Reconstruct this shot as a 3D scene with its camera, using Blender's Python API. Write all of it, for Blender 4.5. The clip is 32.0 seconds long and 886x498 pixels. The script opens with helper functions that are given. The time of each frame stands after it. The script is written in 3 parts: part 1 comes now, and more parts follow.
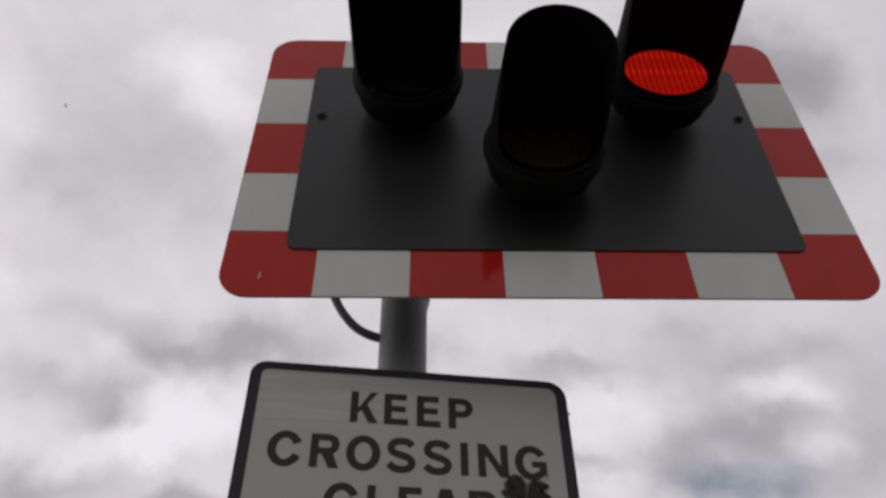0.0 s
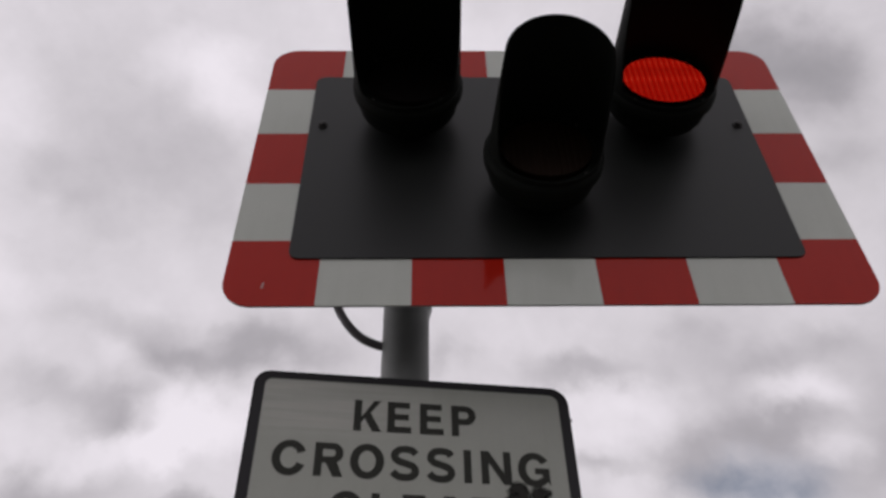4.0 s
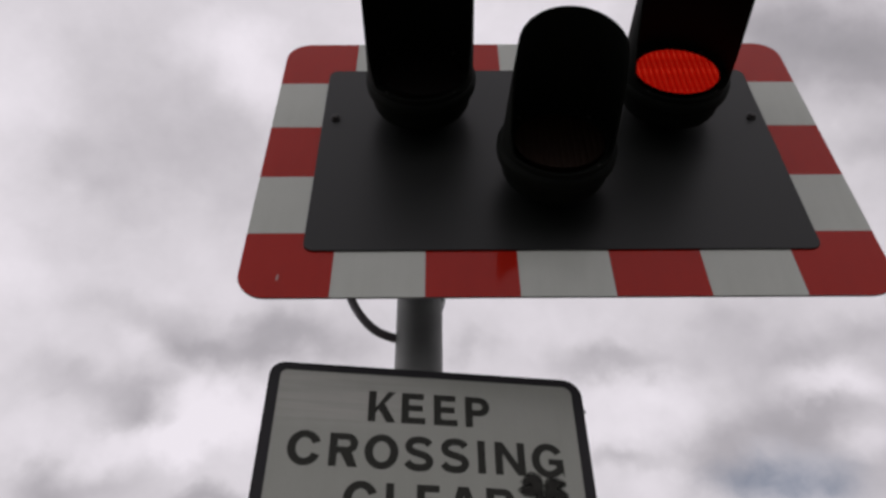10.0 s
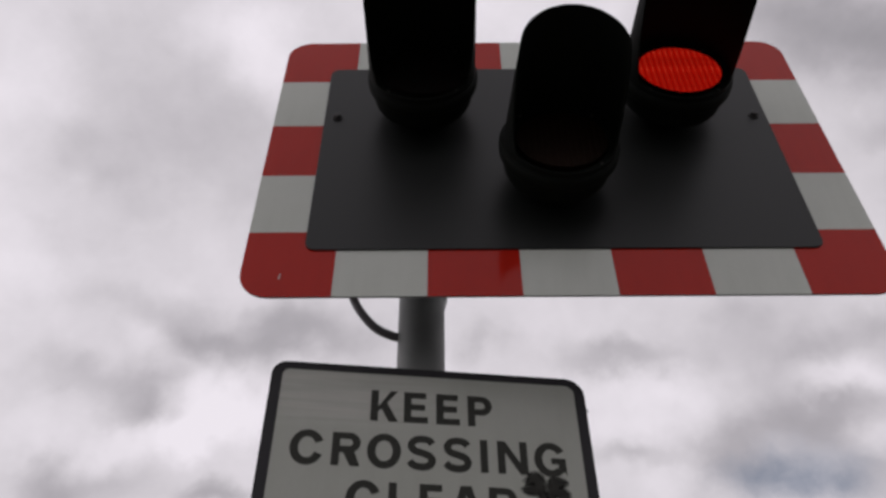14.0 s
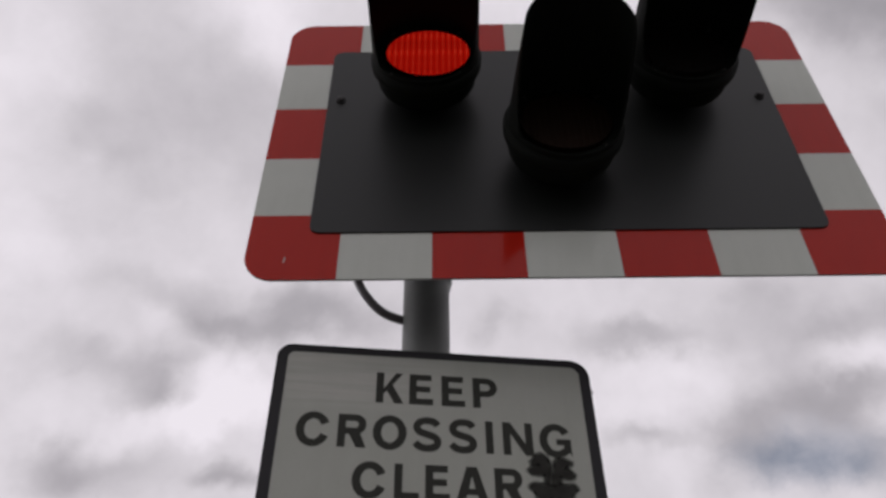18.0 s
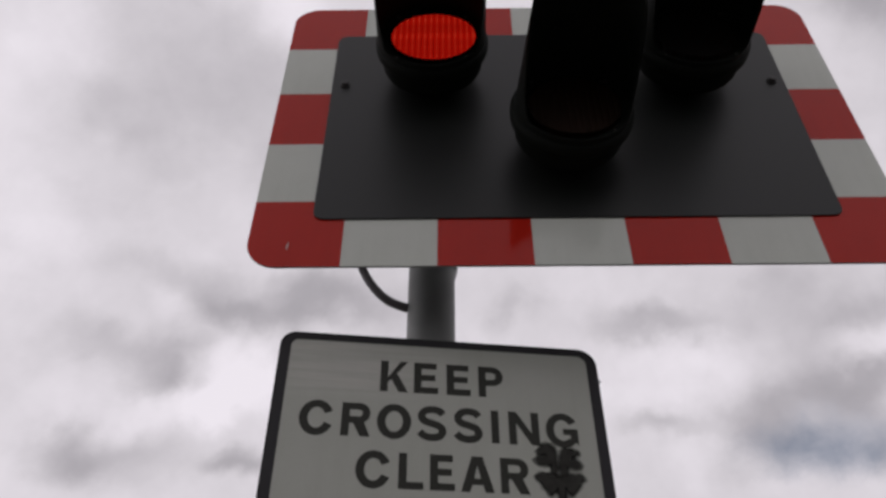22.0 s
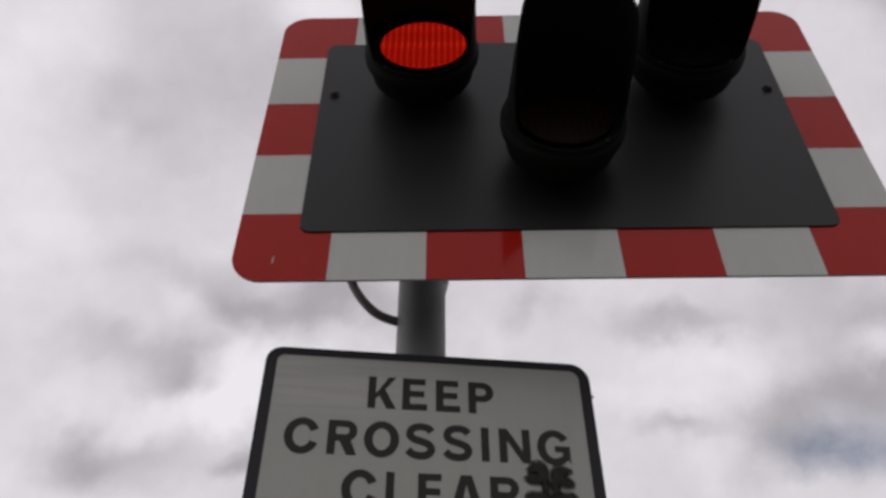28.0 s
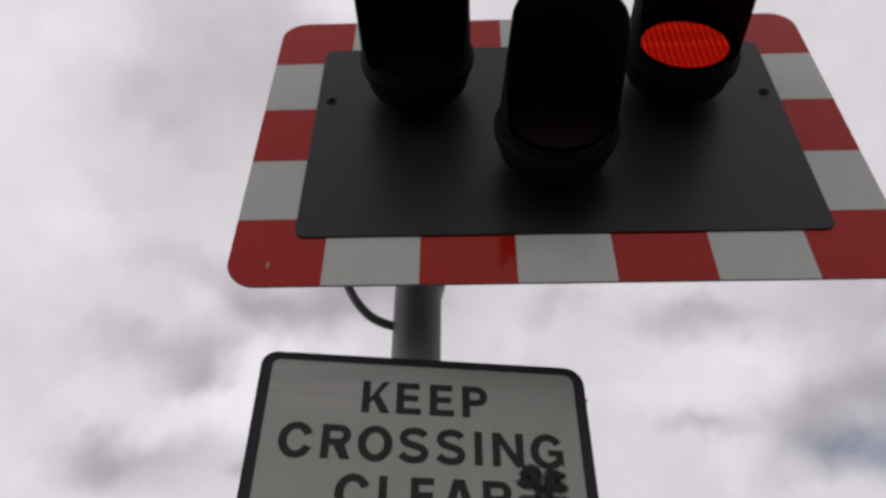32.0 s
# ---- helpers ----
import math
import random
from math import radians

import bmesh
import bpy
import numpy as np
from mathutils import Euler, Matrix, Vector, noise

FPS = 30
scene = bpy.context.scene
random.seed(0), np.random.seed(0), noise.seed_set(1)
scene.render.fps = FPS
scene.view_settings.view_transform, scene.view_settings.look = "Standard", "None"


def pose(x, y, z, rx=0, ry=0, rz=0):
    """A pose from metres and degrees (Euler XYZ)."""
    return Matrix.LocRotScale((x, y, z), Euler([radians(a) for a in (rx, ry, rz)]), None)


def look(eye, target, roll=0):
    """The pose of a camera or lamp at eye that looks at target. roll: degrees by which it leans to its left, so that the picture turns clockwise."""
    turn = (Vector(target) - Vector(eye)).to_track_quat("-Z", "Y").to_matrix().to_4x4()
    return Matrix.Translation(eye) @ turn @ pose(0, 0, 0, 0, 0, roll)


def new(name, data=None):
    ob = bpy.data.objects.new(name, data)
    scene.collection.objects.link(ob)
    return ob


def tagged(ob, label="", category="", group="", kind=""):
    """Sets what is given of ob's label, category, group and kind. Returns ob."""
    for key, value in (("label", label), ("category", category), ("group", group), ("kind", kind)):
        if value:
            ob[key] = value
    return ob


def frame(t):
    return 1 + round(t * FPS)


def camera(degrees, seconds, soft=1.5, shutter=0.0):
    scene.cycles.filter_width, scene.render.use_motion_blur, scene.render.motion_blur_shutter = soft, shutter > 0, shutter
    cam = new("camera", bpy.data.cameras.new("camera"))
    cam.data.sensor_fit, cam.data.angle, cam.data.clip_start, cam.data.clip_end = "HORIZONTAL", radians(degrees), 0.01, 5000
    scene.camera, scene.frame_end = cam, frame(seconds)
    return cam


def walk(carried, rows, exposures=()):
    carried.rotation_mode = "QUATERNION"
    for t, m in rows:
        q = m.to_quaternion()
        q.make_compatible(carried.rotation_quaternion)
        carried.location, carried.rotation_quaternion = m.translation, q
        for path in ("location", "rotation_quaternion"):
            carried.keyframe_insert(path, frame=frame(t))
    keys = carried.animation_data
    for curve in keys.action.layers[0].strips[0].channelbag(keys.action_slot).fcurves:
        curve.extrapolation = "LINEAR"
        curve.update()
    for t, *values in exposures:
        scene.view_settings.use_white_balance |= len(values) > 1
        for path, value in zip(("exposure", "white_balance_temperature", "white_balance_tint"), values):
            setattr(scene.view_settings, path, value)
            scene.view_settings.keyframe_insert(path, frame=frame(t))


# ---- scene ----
cam = camera(60.9, 32.0, soft=3.0)
PATH = [
    (0, (-0.24, -1.134, 1.618), (-0.203, 0.362, 2.945), -0.6),
    (0.5, (-0.245, -1.135, 1.62), (-0.203, 0.36, 2.948), -0.7),
    (1, (-0.245, -1.136, 1.621), (-0.204, 0.356, 2.953), -0.7),
    (1.5, (-0.243, -1.138, 1.617), (-0.205, 0.348, 2.955), -0.7),
    (2, (-0.242, -1.143, 1.618), (-0.205, 0.344, 2.956), -0.7),
    (2.5, (-0.243, -1.146, 1.62), (-0.205, 0.342, 2.956), -0.9),
    (3, (-0.244, -1.145, 1.619), (-0.206, 0.342, 2.956), -0.9),
    (3.5, (-0.242, -1.145, 1.616), (-0.207, 0.341, 2.954), -1.0),
    (5.5, (-0.238, -1.15, 1.618), (-0.208, 0.34, 2.951), -1.0),
    (6, (-0.237, -1.149, 1.615), (-0.208, 0.339, 2.951), -1.0),
    (6.5, (-0.236, -1.148, 1.616), (-0.211, 0.34, 2.953), -0.9),
    (7, (-0.236, -1.149, 1.616), (-0.215, 0.343, 2.949), -0.7),
    (7.5, (-0.238, -1.149, 1.617), (-0.221, 0.346, 2.946), -0.7),
    (8, (-0.238, -1.147, 1.614), (-0.227, 0.348, 2.942), -0.6),
    (8.5, (-0.241, -1.143, 1.61), (-0.231, 0.349, 2.942), -0.6),
    (9, (-0.241, -1.142, 1.609), (-0.235, 0.35, 2.94), -0.6),
    (9.5, (-0.245, -1.14, 1.607), (-0.238, 0.351, 2.94), -0.5),
    (10, (-0.246, -1.143, 1.605), (-0.241, 0.349, 2.937), -0.4),
    (10.5, (-0.245, -1.144, 1.606), (-0.242, 0.349, 2.936), -0.4),
    (11, (-0.245, -1.145, 1.606), (-0.243, 0.349, 2.936), -0.4),
    (11.5, (-0.246, -1.145, 1.606), (-0.242, 0.349, 2.936), -0.4),
    (12, (-0.246, -1.144, 1.605), (-0.242, 0.348, 2.936), -0.4),
    (12.5, (-0.247, -1.143, 1.605), (-0.241, 0.349, 2.937), -0.5),
    (13, (-0.247, -1.144, 1.605), (-0.242, 0.349, 2.937), -0.5),
    (13.5, (-0.246, -1.147, 1.608), (-0.244, 0.349, 2.935), -0.4),
    (14, (-0.249, -1.143, 1.608), (-0.246, 0.353, 2.936), -0.4),
    (14.5, (-0.247, -1.147, 1.61), (-0.248, 0.355, 2.93), -0.3),
    (16.5, (-0.248, -1.141, 1.603), (-0.257, 0.369, 2.915), -0.3),
    (17, (-0.248, -1.142, 1.604), (-0.258, 0.373, 2.909), -0.3),
    (17.5, (-0.248, -1.138, 1.603), (-0.258, 0.378, 2.907), -0.3),
    (18, (-0.25, -1.138, 1.604), (-0.258, 0.383, 2.903), -0.4),
    (18.5, (-0.248, -1.136, 1.602), (-0.259, 0.387, 2.899), -0.3),
    (19, (-0.244, -1.136, 1.6), (-0.259, 0.39, 2.893), -0.3),
    (19.5, (-0.245, -1.136, 1.601), (-0.259, 0.394, 2.888), -0.4),
    (20, (-0.245, -1.134, 1.604), (-0.263, 0.399, 2.888), -0.3),
    (20.5, (-0.249, -1.127, 1.609), (-0.265, 0.407, 2.891), -0.2),
    (21, (-0.247, -1.125, 1.612), (-0.268, 0.413, 2.891), -0.1),
    (21.5, (-0.246, -1.122, 1.614), (-0.271, 0.417, 2.89), 0.1),
    (22, (-0.25, -1.117, 1.615), (-0.273, 0.422, 2.893), 0.1),
    (22.5, (-0.255, -1.117, 1.623), (-0.275, 0.424, 2.898), 0.1),
    (23, (-0.251, -1.119, 1.629), (-0.278, 0.422, 2.904), 0.3),
    (23.5, (-0.254, -1.118, 1.633), (-0.28, 0.42, 2.912), 0.4),
    (24, (-0.253, -1.12, 1.64), (-0.283, 0.416, 2.921), 0.5),
    (24.5, (-0.255, -1.118, 1.643), (-0.284, 0.413, 2.93), 0.6),
    (25, (-0.257, -1.114, 1.645), (-0.287, 0.41, 2.94), 0.6),
    (25.5, (-0.257, -1.118, 1.654), (-0.289, 0.407, 2.947), 0.6),
    (27.5, (-0.237, -1.097, 1.642), (-0.264, 0.421, 2.944), 0.3),
    (28, (-0.226, -1.103, 1.646), (-0.253, 0.427, 2.934), -0.0),
    (28.5, (-0.233, -1.085, 1.636), (-0.233, 0.44, 2.93), -0.3),
    (29, (-0.223, -1.08, 1.633), (-0.229, 0.446, 2.926), -0.2),
    (29.5, (-0.221, -1.087, 1.637), (-0.232, 0.442, 2.926), -0.3),
    (30, (-0.213, -1.093, 1.643), (-0.238, 0.434, 2.934), -0.3),
    (30.5, (-0.206, -1.106, 1.649), (-0.243, 0.425, 2.936), -0.0),
    (31, (-0.215, -1.101, 1.648), (-0.242, 0.421, 2.945), -0.2),
    (31.5, (-0.215, -1.104, 1.646), (-0.242, 0.417, 2.944), -0.1),
    (32, (-0.191, -1.112, 1.647), (-0.249, 0.415, 2.937), 0.5),
]
walk(cam, [(t, look(eye, target, roll)) for t, eye, target, roll in PATH])

# ---------------------------------------------------------------- light
SUN_HEIGHT, SUN_TURN = radians(38), radians(-80)
SUN_WAY = (math.sin(SUN_TURN) * math.cos(SUN_HEIGHT), math.cos(SUN_TURN) * math.cos(SUN_HEIGHT), math.sin(SUN_HEIGHT))
world = bpy.data.worlds.new("sky")
scene.world = world
world.use_nodes = True
wt = world.node_tree
sky = wt.nodes.new("ShaderNodeTexSky")
sky.sky_type, sky.sun_disc = "NISHITA", False
sky.sun_elevation, sky.sun_rotation = SUN_HEIGHT, SUN_TURN
wt.links.new(sky.outputs["Color"], wt.nodes["Background"].inputs["Color"])
wt.nodes["Background"].inputs["Strength"].default_value = 0.06

sun = new("sun", bpy.data.lights.new("sun", "SUN"))
sun.data.energy, sun.data.angle, sun.data.color = 0.8, radians(15), (1.0, 0.96, 0.9)
sun.matrix_world = look((0, 0, 0), tuple(-c for c in SUN_WAY))
sun.location = (0, 0, 900)

CLOUD_BASE = 1000.0
CLOUD_LIGHT = 1.0


# ---------------------------------------------------------------- materials
class Nodes:
    """A node material, with short ways to add and join nodes."""

    def __init__(self, name):
        self.mat = bpy.data.materials.new(name)
        self.mat.use_nodes = True
        self.tree = self.mat.node_tree
        self.bsdf = self.tree.nodes["Principled BSDF"]
        self.out = self.tree.nodes["Material Output"]

    def add(self, kind, **values):
        node = self.tree.nodes.new("ShaderNode" + kind)
        for key, value in values.items():
            if key == "operation":
                node.operation = value
            elif key == "blend":
                node.blend_type = value
            elif key == "data":
                node.data_type = value
            else:
                self.put(node.inputs[key], value)
        return node

    def put(self, socket, value):
        if isinstance(value, bpy.types.NodeSocket):
            self.tree.links.new(value, socket)
        else:
            socket.default_value = value

    def math(self, operation, a, b=0.0, clamp=False):
        node = self.tree.nodes.new("ShaderNodeMath")
        node.operation, node.use_clamp = operation, clamp
        self.put(node.inputs[0], a)
        self.put(node.inputs[1], b)
        return node.outputs[0]

    def noise(self, where, scale, detail=4.0, rough=0.55, distort=0.0):
        node = self.tree.nodes.new("ShaderNodeTexNoise")
        self.put(node.inputs["Vector"], where)
        for key, value in (("Scale", scale), ("Detail", detail), ("Roughness", rough), ("Distortion", distort)):
            node.inputs[key].default_value = value
        return node.outputs["Fac"]

    def ramp(self, fac, stops):
        node = self.tree.nodes.new("ShaderNodeValToRGB")
        self.put(node.inputs["Fac"], fac)
        ramp = node.color_ramp
        while len(ramp.elements) < len(stops):
            ramp.elements.new(0.5)
        for element, (at, value) in zip(ramp.elements, stops):
            element.position = at
            element.color = (*value, 1) if isinstance(value, tuple) else (value, value, value, 1)
        return node.outputs["Color"]

    def mix(self, fac, a, b, blend="MIX"):
        node = self.tree.nodes.new("ShaderNodeMix")
        node.data_type, node.blend_type = "RGBA", blend
        self.put(node.inputs[0], fac)
        self.put(node.inputs[6], a if isinstance(a, bpy.types.NodeSocket) else (*a, 1))
        self.put(node.inputs[7], b if isinstance(b, bpy.types.NodeSocket) else (*b, 1))
        return node.outputs[2]

    def where(self, kind="Object"):
        return self.tree.nodes.new("ShaderNodeTexCoord").outputs[kind]

    def bump(self, height, strength, distance):
        node = self.tree.nodes.new("ShaderNodeBump")
        self.put(node.inputs["Height"], height)
        node.inputs["Strength"].default_value, node.inputs["Distance"].default_value = strength, distance
        self.tree.links.new(node.outputs["Normal"], self.bsdf.inputs["Normal"])

    def finish(self, colour, rough, metal=0.0, specular=0.5):
        self.put(self.bsdf.inputs["Base Color"], colour if isinstance(colour, bpy.types.NodeSocket) else (*colour, 1))
        self.put(self.bsdf.inputs["Roughness"], rough)
        self.bsdf.inputs["Metallic"].default_value = metal
        self.bsdf.inputs["Specular IOR Level"].default_value = specular
        return self.mat


def worn(name, colour, grime, rough, fine=90.0, coarse=5.0, amount=0.5, metal=0.0, specular=0.5, relief=0.15):
    """A painted or metal surface with fine speckle, broad stains and uneven gloss."""
    n = Nodes(name)
    at = n.where()
    grain = n.noise(at, fine, 5.0)
    stain = n.noise(at, coarse, 6.0, 0.6, 0.4)
    fac = n.math("MULTIPLY", n.ramp(stain, ((0.42, 0.0), (0.72, 1.0))), amount)
    tint = n.mix(fac, colour, grime)
    tint = n.mix(n.math("MULTIPLY", grain, 0.22), tint, tuple(c * 0.55 for c in colour))
    gloss = n.math("ADD", n.math("MULTIPLY", stain, 0.14), rough - 0.07)
    n.bump(grain, relief, 0.0006)
    return n.finish(tint, gloss, metal, specular)


def sheeting(name, colour, dirt, rough=0.11, specular=0.5, bands=0.0):
    """Reflective sign sheeting: a glossy film over a fine cell pattern, streaked by rain."""
    n = Nodes(name)
    at = n.where()
    cells = n.tree.nodes.new("ShaderNodeTexVoronoi")
    cells.inputs["Scale"].default_value = 260.0
    n.put(cells.inputs["Vector"], at)
    stretch = n.tree.nodes.new("ShaderNodeMapping")
    stretch.inputs["Scale"].default_value = (22.0, 22.0, 2.2)
    n.put(stretch.inputs["Vector"], at)
    streak = n.noise(stretch.outputs[0], 1.0, 5.0, 0.65)
    blot = n.noise(at, 7.0, 5.0, 0.6)
    fac = n.math("MULTIPLY", n.math("MULTIPLY", streak, blot), 1.0, True)
    tint = n.mix(n.ramp(fac, ((0.16, 0.0), (0.55, 0.5))), colour, dirt)
    tint = n.mix(n.math("MULTIPLY", cells.outputs["Distance"], 0.14), tint, tuple(c * 0.7 for c in colour))
    # pale bands near the upper left put the sheen there into the colour
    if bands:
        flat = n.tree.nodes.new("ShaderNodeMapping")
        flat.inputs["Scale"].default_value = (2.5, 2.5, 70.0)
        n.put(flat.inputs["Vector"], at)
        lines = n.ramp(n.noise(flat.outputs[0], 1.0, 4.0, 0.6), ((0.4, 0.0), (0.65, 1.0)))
        sheen_spot = n.tree.nodes.new("ShaderNodeMapping")
        sheen_spot.vector_type = "TEXTURE"
        sheen_spot.inputs["Location"].default_value, sheen_spot.inputs["Scale"].default_value = (-0.19, 0, 0.115), (0.26, 1.0, 0.085)
        n.put(sheen_spot.inputs["Vector"], at)
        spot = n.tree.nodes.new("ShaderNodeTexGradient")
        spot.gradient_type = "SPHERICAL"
        n.put(spot.inputs["Vector"], sheen_spot.outputs[0])
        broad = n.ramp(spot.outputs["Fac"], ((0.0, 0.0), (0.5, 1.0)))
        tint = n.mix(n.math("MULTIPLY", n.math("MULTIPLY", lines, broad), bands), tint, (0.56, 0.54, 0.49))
    n.bump(n.noise(at, 40.0, 3.0), 0.04, 0.0008)
    return n.finish(tint, n.math("ADD", n.math("MULTIPLY", blot, 0.12), rough - 0.06), 0.0, specular)


M_RED = sheeting("red reflective sheeting", (0.415, 0.0165, 0.0085), (0.28, 0.012, 0.007), 0.085, specular=0.2)
M_WHITE = sheeting("white reflective sheeting", (0.54, 0.565, 0.51), (0.41, 0.44, 0.38), 0.09, specular=0.34)
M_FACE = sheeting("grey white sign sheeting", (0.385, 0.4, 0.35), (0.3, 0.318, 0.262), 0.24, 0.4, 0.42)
M_LETTER = worn("black sign vinyl", (0.0215, 0.0225, 0.016), (0.035, 0.036, 0.027), 0.5, specular=0.25, relief=0.03)
M_BORDER = worn("black sign border", (0.018, 0.017, 0.019), (0.03, 0.029, 0.031), 0.5, specular=0.25, relief=0.03)
M_PANEL = worn("charcoal panel paint", (0.008, 0.0092, 0.0082), (0.012, 0.0138, 0.0122), 0.38, 140.0, 4.0, 0.6, specular=0.34, relief=0.05)
M_HOOD = worn("black hood plastic", (0.0065, 0.008, 0.0063), (0.0095, 0.011, 0.009), 0.68, 70.0, 6.0, 0.6, specular=0.08)
M_POLE = worn("weathered grey steel", (0.14, 0.147, 0.137), (0.09, 0.095, 0.087), 0.5, 120.0, 7.0, 0.7, 0.3)
M_ALLOY = worn("dull aluminium", (0.38, 0.38, 0.39), (0.26, 0.26, 0.26), 0.48, 150.0, 6.0, 0.6, 0.7)
M_CABLE = worn("black rubber conduit", (0.085, 0.078, 0.082), (0.12, 0.112, 0.108), 0.5)
M_BOLT = worn("dark oxidised bolt", (0.03, 0.03, 0.03), (0.07, 0.05, 0.04), 0.5, metal=0.4)
M_SPRAY = worn("black spray paint", (0.03, 0.03, 0.026), (0.075, 0.075, 0.066), 0.8, 200.0, 45.0, specular=0.15)


def paint_mist():
    """Overspray: specks of black so thin that the face shows between them."""
    n = Nodes("black paint mist")
    at = n.where()
    specks = n.ramp(n.noise(at, 700.0, 3.0, 0.6), ((0.42, 0.0), (0.58, 1.0)))
    clear = n.tree.nodes.new("ShaderNodeBsdfTransparent")
    both = n.tree.nodes.new("ShaderNodeMixShader")
    n.finish((0.012, 0.012, 0.012), 0.8, 0.0, 0.15)
    n.put(both.inputs[0], n.math("MULTIPLY", specks, 0.55))
    n.put(both.inputs[1], clear.outputs[0])
    n.put(both.inputs[2], n.bsdf.outputs[0])
    n.put(n.out.inputs["Surface"], both.outputs[0])
    return n.mat


M_MIST = paint_mist()
M_CHIP = worn("bare chipped paint", (0.5, 0.36, 0.32), (0.35, 0.26, 0.23), 0.5)
M_INSECT = worn("grey insect shell", (0.16, 0.15, 0.14), (0.22, 0.2, 0.18), 0.4)
M_FLY = worn("black insect shell", (0.02, 0.019, 0.018), (0.04, 0.037, 0.034), 0.4)
M_AMBER = worn("unlit amber lens", (0.014, 0.0055, 0.002), (0.01, 0.004, 0.0015), 0.5, 60.0, 20.0, specular=0.2)
M_DARK = worn("dark rib side for the unlit lens", (0.008, 0.0065, 0.006), (0.01, 0.008, 0.0075), 0.6, 60.0, 20.0, specular=0.06)


def red_glow():
    """Lit ribbed red lens: each rib is brightest along its middle, with small sparks of the lamps behind."""
    n = Nodes("lit red lens")
    at = n.where()
    split = n.tree.nodes.new("ShaderNodeSeparateXYZ")
    n.put(split.inputs[0], at)
    line = n.math("SUBTRACT", 1.0, n.math("DIVIDE", n.math("ABSOLUTE", n.math("SUBTRACT", split.outputs["X"], 0.0005)), 0.0014), True)
    uneven = n.ramp(n.noise(at, 38.0, 3.0, 0.6), ((0.35, 0.35), (0.65, 1.0)))
    dots = n.ramp(n.noise(at, 210.0, 2.0, 0.5), ((0.5, 0.25), (0.68, 1.0)))
    tint = n.mix(uneven, (0.18, 0.0015, 0.0005), (0.3, 0.0035, 0.001))
    tint = n.mix(n.math("MULTIPLY", n.math("MULTIPLY", line, dots), uneven), tint, (0.66, 0.1, 0.05))
    n.put(n.bsdf.inputs["Emission Color"], tint)
    n.bsdf.inputs["Emission Strength"].default_value = 1.0
    return n.finish((0.2, 0.005, 0.003), 0.25)


M_GLOW = red_glow()


def ground_material():
    n = Nodes("worn tarmac")
    at = n.where()
    grit = n.noise(at, 60.0, 6.0, 0.7)
    patch = n.noise(at, 0.35, 6.0, 0.6, 0.3)
    tint = n.mix(n.ramp(patch, ((0.35, 0.0), (0.7, 1.0))), (0.055, 0.055, 0.055), (0.11, 0.105, 0.095))
    tint = n.mix(n.math("MULTIPLY", grit, 0.5), tint, (0.16, 0.155, 0.145))
    n.bump(grit, 0.5, 0.004)
    return n.finish(tint, 0.85)


M_GROUND = ground_material()

# the cloud layer as seen from below its middle, on a flat chart (thousandths) square to the way CHART_AHEAD:
# across, up, half width, half height, weight; below nought where it is brighter
CHART_AHEAD, CHART_ACROSS, CHART_UP = (0.0025, 0.7462, 0.6657), (1.0, 0.0025, -0.0065), (0.0065, -0.6657, 0.7462)
HIGH_WEST = [
    (-363, 139, 135, 79, 0.20),
    (-310, 154, 67, 49, 0.07),
    (-483, 134, 34, 24, 0.08),
    (-434, 91, 37, 21, 0.09),
    (-400, 53, 37, 19, 0.05),
    (-273, 53, 37, 45, 0.07),
    (-438, 267, 90, 60, 0.10),
    (-235, 248, 41, 45, -0.17),
    (-295, 286, 45, 30, -0.10),
    (-543, 218, 52, 52, -0.09),
    (-565, -22, 60, 52, -0.10),
    (-543, 316, 52, 45, -0.05),
    (-453, 1, 90, 30, 0.06),
    (-633, 106, 67, 90, -0.05),
]
LOW_WEST = [
    (-389, -78, 75, 21, 0.17),
    (-273, -121, 112, 28, 0.36),
    (-337, -133, 45, 22, 0.12),
    (-190, -100, 52, 34, 0.20),
    (-108, -119, 52, 45, 0.16),
    (-389, -124, 31, 18, -0.16),
    (-524, -143, 28, 19, 0.12),
    (-471, -173, 71, 19, 0.20),
    (-400, -211, 49, 27, 0.36),
    (-385, -217, 22, 15, 0.10),
    (-288, -215, 71, 30, -0.24),
    (-340, -258, 56, 22, -0.25),
    (-445, -269, 34, 22, -0.12),
    (-543, -247, 60, 30, -0.06),
    (-546, -316, 46, 30, 0.26),
    (-468, -320, 90, 31, 0.22),
    (-309, -332, 34, 16, 0.40),
    (-625, -194, 45, 60, 0.10),
    (-363, -179, 30, 11, 0.10),
]
HIGH_EAST = [
    (462, 312, 105, 52, 0.36),
    (544, 286, 82, 45, 0.30),
    (537, 237, 82, 34, 0.20),
    (612, 241, 52, 90, 0.20),
    (597, 154, 45, 19, 0.12),
    (567, 113, 52, 52, 0.04),
    (507, 181, 52, 45, 0.08),
    (64, 308, 67, 45, -0.12),
    (199, 316, 45, 45, -0.08),
    (72, -119, 45, 37, 0.08),
    (34, -153, 45, 22, -0.06),
    (117, -97, 60, 30, -0.04),
]
